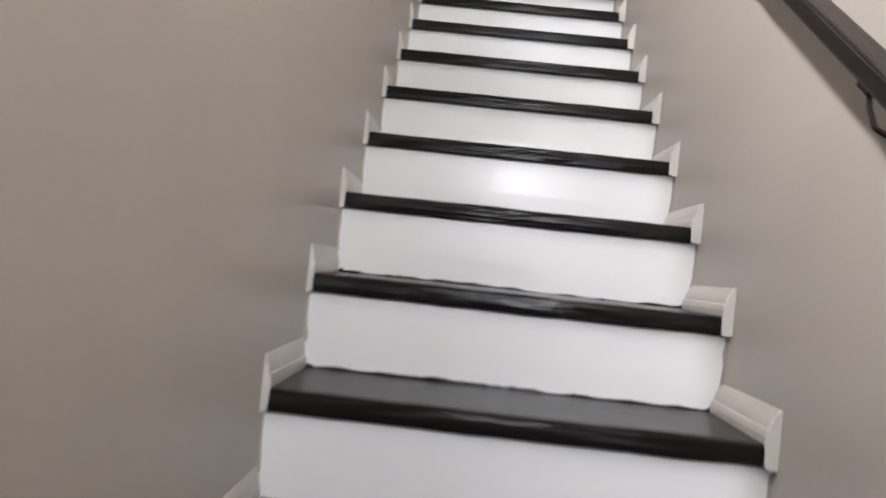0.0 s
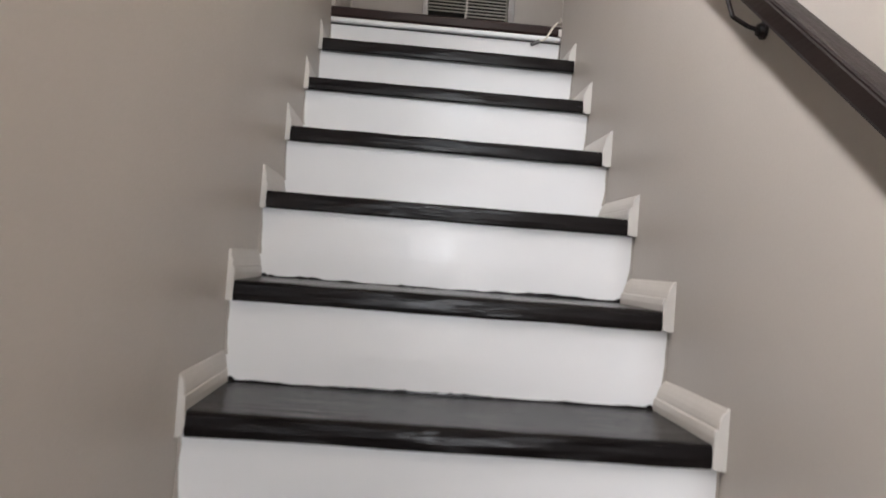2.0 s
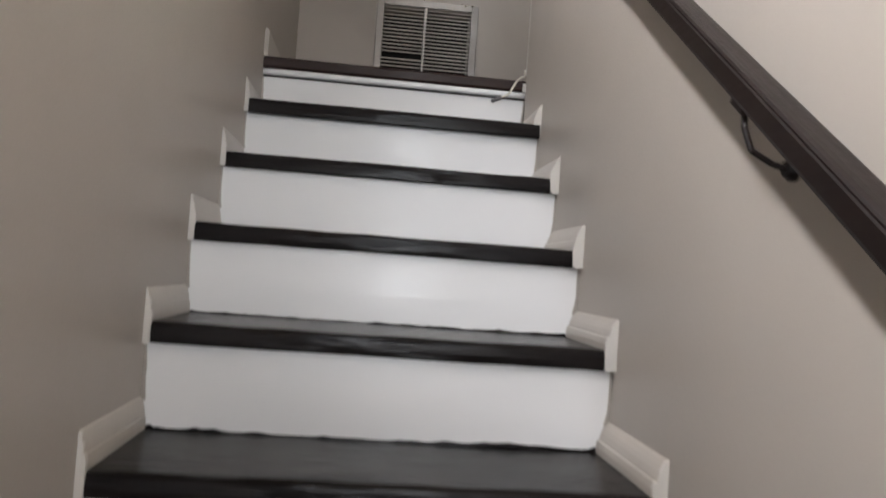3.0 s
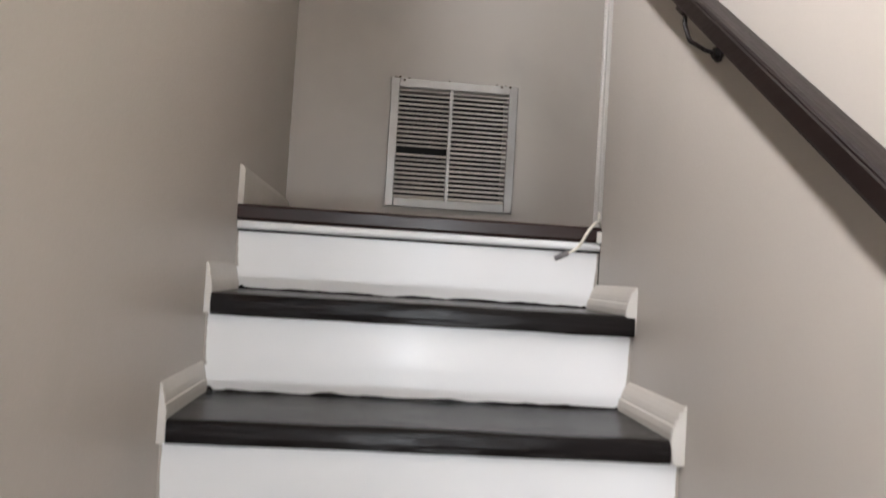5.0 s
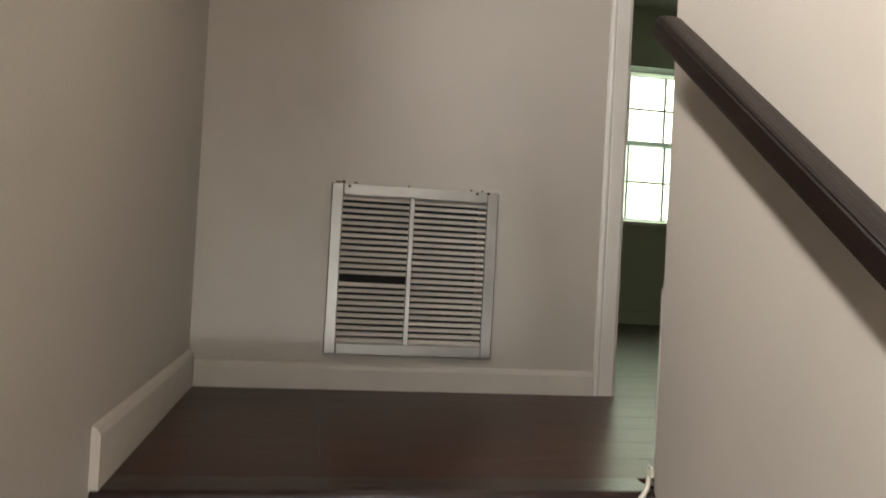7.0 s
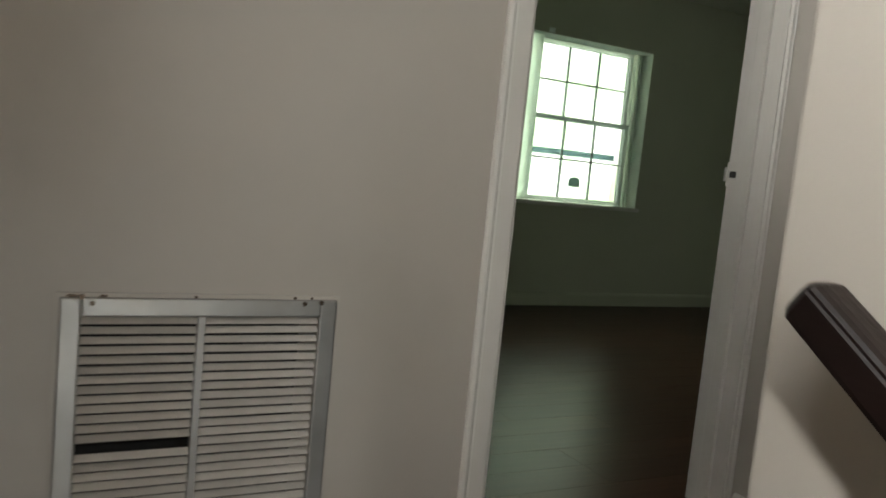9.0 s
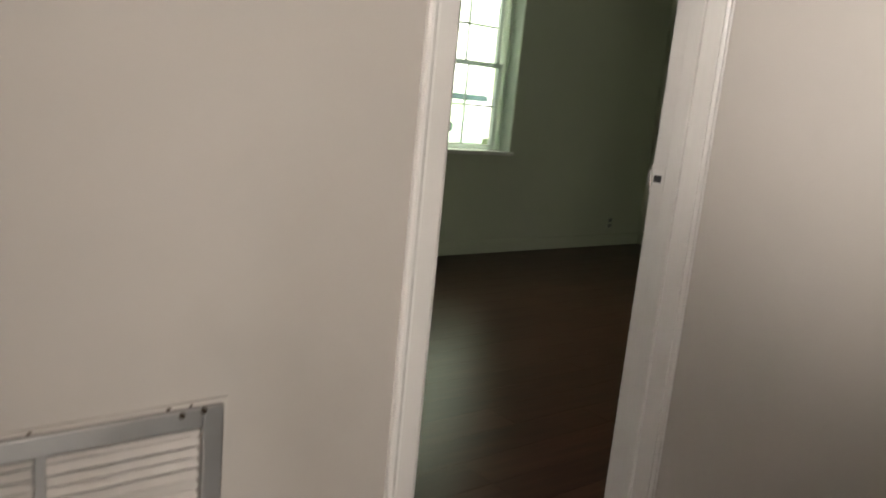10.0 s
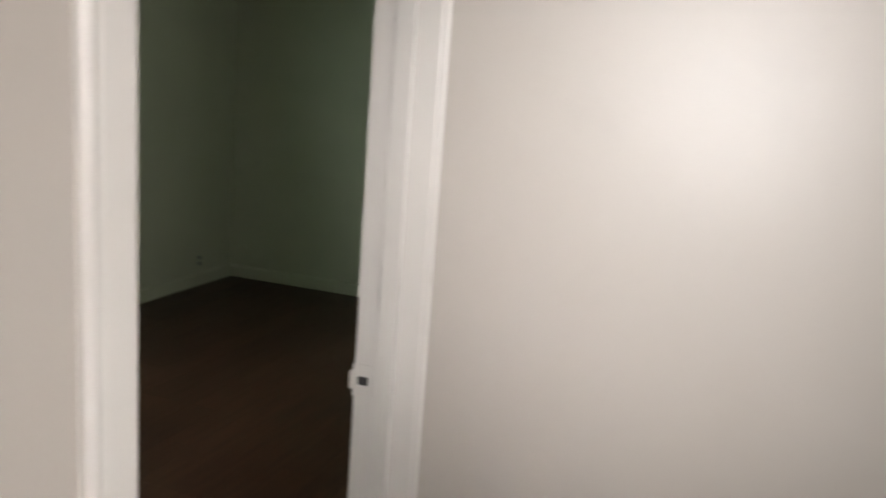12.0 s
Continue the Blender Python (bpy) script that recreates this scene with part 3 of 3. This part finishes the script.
ZM = 1.235
for x0, x1 in ((WIN_L + 0.01, MID0), (MID1, WIN_R - 0.05)):
    sash("upper_sash", x0, x1, ZM - 0.012, WIN_T - 0.004, GY + 0.03)
    sash("lower_sash", x0, x1, WIN_B + 0.006, ZM + 0.016, GY)
part("track", boxes(((WIN_R - 0.05, GY - 0.005, WIN_B + 0.004), (WIN_R - 0.004, GY + 0.07, WIN_T - 0.002)), ((WIN_R - 0.040, GY - 0.018, WIN_B + 0.004), (WIN_R - 0.025, GY - 0.005, WIN_T - 0.006)), bevel=0.002), VINYL, win)

part("screen_rail", boxes(((MID1 + 0.04, GY + 0.062, 1.005), (WIN_R - 0.09, GY + 0.074, 1.045)), bevel=0.002), SCREEN, win, "pale blue rail of the outer screen")
arch = [(-0.027, -0.02)] + [(-0.027 * math.cos(a), 0.006 + 0.016 * math.sin(a)) for a in [i * math.pi / 8 for i in range(9)]] + [(0.027, -0.02)]
bm = extrude_profile([(2.93 + 1.7 * p, 0.838 + 1.6 * q) for p, q in arch], "y", GY + 0.009, GY + 0.0125)
part("sticker", bm, STICKER, win, "dark arched sticker on the glass")

# ---- outside ----
setting("ground", boxes(((-400, -400, -2.95), (400, 400, -2.76))), GRASS, "sunlit lawn outside", "lawn")
setting("wall_outer", boxes(((-1.3, FAR_Y + 0.16, -2.75), (ROOM_X + T, FAR_Y + 0.20, WIN_B - 0.05))), SIDING, "pale outer wall below the window", "wall")
# glowing sheet: outdoor brightness and green tints are painted into its emission
glow, b_nodes, b_links, b_bsdf = material("self_lit_distance")
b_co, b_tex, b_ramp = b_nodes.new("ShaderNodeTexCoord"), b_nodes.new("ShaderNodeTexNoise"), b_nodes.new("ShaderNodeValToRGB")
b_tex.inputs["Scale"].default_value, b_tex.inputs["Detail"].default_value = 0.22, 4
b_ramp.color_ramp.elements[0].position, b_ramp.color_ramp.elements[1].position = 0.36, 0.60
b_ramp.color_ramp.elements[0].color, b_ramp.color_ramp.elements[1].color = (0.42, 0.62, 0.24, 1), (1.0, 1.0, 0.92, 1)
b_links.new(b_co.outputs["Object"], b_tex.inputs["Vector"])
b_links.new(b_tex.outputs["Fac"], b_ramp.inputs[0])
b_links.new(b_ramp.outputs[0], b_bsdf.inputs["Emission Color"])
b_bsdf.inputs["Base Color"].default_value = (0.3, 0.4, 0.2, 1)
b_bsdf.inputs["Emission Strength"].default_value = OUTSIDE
setting("backdrop", boxes(((-70, 60, -3), (110, 60.2, 60))), glow, "self-lit backdrop for overexposed trees and sky beyond the lawn", "backdrop")
# ---- bedroom baseboards ----
def room_base(name, axis, at, sign, a, b):
    prof = [(at, FLOOR), (at + sign * 0.012, FLOOR), (at + sign * 0.012, FLOOR + 0.07), (at + sign * 0.006, FLOOR + 0.084), (at, FLOOR + 0.086)]
    tagged(link_mesh(name, extrude_profile(prof, axis, a, b, 6, 0.0004, 9), ROOM), "painted baseboard round the bedroom", "baseboard", "", "structure")


room_base("baseboard_far", "x", FAR_Y, -1, -1.2, ROOM_X - 0.013)
room_base("baseboard_side", "y", ROOM_X, -1, ROOM_Y + 0.02, FAR_Y)
hall_prof = [(HALL_X, FLOOR), (HALL_X - 0.012, FLOOR), (HALL_X - 0.012, FLOOR + 0.055), (HALL_X - 0.006, FLOOR + 0.066), (HALL_X, FLOOR + 0.068)]
tagged(link_mesh("baseboard_hall", extrude_profile(hall_prof, "y", -2.6, VENT_Y - 0.02, 6, 0.0004, 2), TRIM), "cream painted baseboard along the hall", "baseboard", "", "structure")

# bared corner bead at the end of the stair wall
bm = bmesh.new()
rows = []
for i in range(25):
    z = FLOOR + 0.02 + 0.30 * i / 24
    r = 0.0025 + 0.003 * abs(noise.noise(Vector((z * 31, 2.0, 7.0)))) * (1 - i / 26)
    rows.append([bm.verts.new((RIGHT - 0.0012, 0.0125 - r, z)), bm.verts.new((RIGHT - 0.0012, 0.0128, z)), bm.verts.new((RIGHT + r, 0.0132, z))])
for p, q in zip(rows, rows[1:]):
    bm.faces.new((p[0], p[1], q[1], q[0]))
    bm.faces.new((p[1], p[2], q[2], q[1]))
part("corner_bead", bm, TRIM, bpy.data.objects["wall_stair_right"], "chipped pale corner bead")

# ---- socket on the far bedroom wall ----
outlet = thing("wall_outlet", "small painted-over socket plate low on the bedroom wall", "socket", at=(4.46, FAR_Y, 0.21))
part("plate", boxes(((-0.035, -0.006, -0.057), (0.035, -0.0005, 0.057)), bevel=0.002), ROOM, outlet)
for z in (-0.02, 0.02):
    part("receptacle", boxes(((-0.016, -0.0085, z - 0.013), (0.016, -0.006, z + 0.013)), bevel=0.001), PLUG, outlet, "dark receptacle")

# ---- loose cord on the landing ----
cord = thing("power_cord", "ivory cord with a grey plug hanging over the landing edge", "cord", at=(RIGHT - 0.04, -0.01, FLOOR))


def tube(name, pts, r, mat, parent, label=""):
    cu = bpy.data.curves.new(name, "CURVE")
    cu.dimensions, cu.bevel_depth, cu.bevel_resolution, cu.resolution_u = "3D", r, 3, 8
    sp = cu.splines.new("BEZIER")
    sp.bezier_points.add(len(pts) - 1)
    for b, p in zip(sp.bezier_points, pts):
        b.co = Vector(p) - Vector(parent.location)
        b.handle_left_type = b.handle_right_type = "AUTO"
    cu.materials.append(mat)
    ob = new(name, cu)
    ob.parent = parent
    if label:
        tagged(ob, label)
    return ob


tube("cable", [(RIGHT + 0.006, 0.030, FLOOR + 0.004), (RIGHT - 0.004, 0.020, FLOOR + 0.016), (RIGHT - 0.012, 0.006, FLOOR + 0.012), (RIGHT - 0.022, -0.010, FLOOR + 0.006),
               (RIGHT - 0.036, -0.016, FLOOR - 0.010), (RIGHT - 0.050, -0.015, FLOOR - 0.036), (RIGHT - 0.060, -0.013, FLOOR - 0.052), (RIGHT - 0.084, -0.013, FLOOR - 0.066)], 0.0036, CORD, cord)
tube("tie", [(RIGHT - 0.003, 0.022, FLOOR + 0.012), (RIGHT - 0.006, 0.012, FLOOR + 0.036), (RIGHT - 0.004, 0.008, FLOOR + 0.020)], 0.0022, CORD, cord, "thin ivory tie")
bm = bmesh.new()
cylinder_between(bm, Vector((RIGHT - 0.083, -0.014, FLOOR - 0.064)) - cord.location, Vector((RIGHT - 0.112, -0.015, FLOOR - 0.080)) - cord.location, 0.0075, 12, 0.006)
part("plug", bm, PLUG, cord, "grey plug", True)

# ---- floor planks, last ----
floor = setting("floor", boxes(((LEFT, 0.075, -0.1), (HALL_X, VENT_Y, FLOOR - 0.006)), ((RIGHT + T, -2.6, -0.1), (HALL_X, 0.075, FLOOR - 0.006)),
                               ((-1.2, VENT_Y, -0.1), (ROOM_X, FAR_Y, FLOOR - 0.006))), JOINT_AND_SHADOW, "dark brown laminate floor", "floor")
plank_cache = {}


def plank(x0, x1, y0, y1):
    key = (round(x1 - x0, 3), round(y1 - y0, 3))
    if key not in plank_cache:
        bm = boxes(((0, 0, -0.006), (x1 - x0 - 0.0007, y1 - y0 - 0.0007, 0.0)), bevel=0.0005)
        ob = part("plank", bm, PLANK, floor)
        plank_cache[key] = ob.data
    else:
        ob = new("plank", plank_cache[key])
        ob.parent = floor
    ob.location = (x0, y0, FLOOR)


rnd = random.Random(21)
PW = 0.127
for x_lo, x_hi, y_lo, y_hi in ((LEFT, HALL_X, 0.075, VENT_Y), (DOOR_L, DOOR_R, VENT_Y, ROOM_Y), (-1.2, ROOM_X, ROOM_Y, FAR_Y)):
    y = y_lo
    while y < y_hi - 0.01:
        y2 = min(y + PW, y_hi)
        x = x_lo - rnd.choice((0.0, 0.3, 0.6, 0.9))
        while x < x_hi - 0.01:
            x2 = x + 1.22
            a, b = max(x, x_lo), min(x2, x_hi)
            if b - a > 0.03:
                plank(a, b, y, y2)
            x = x2
        y = y2
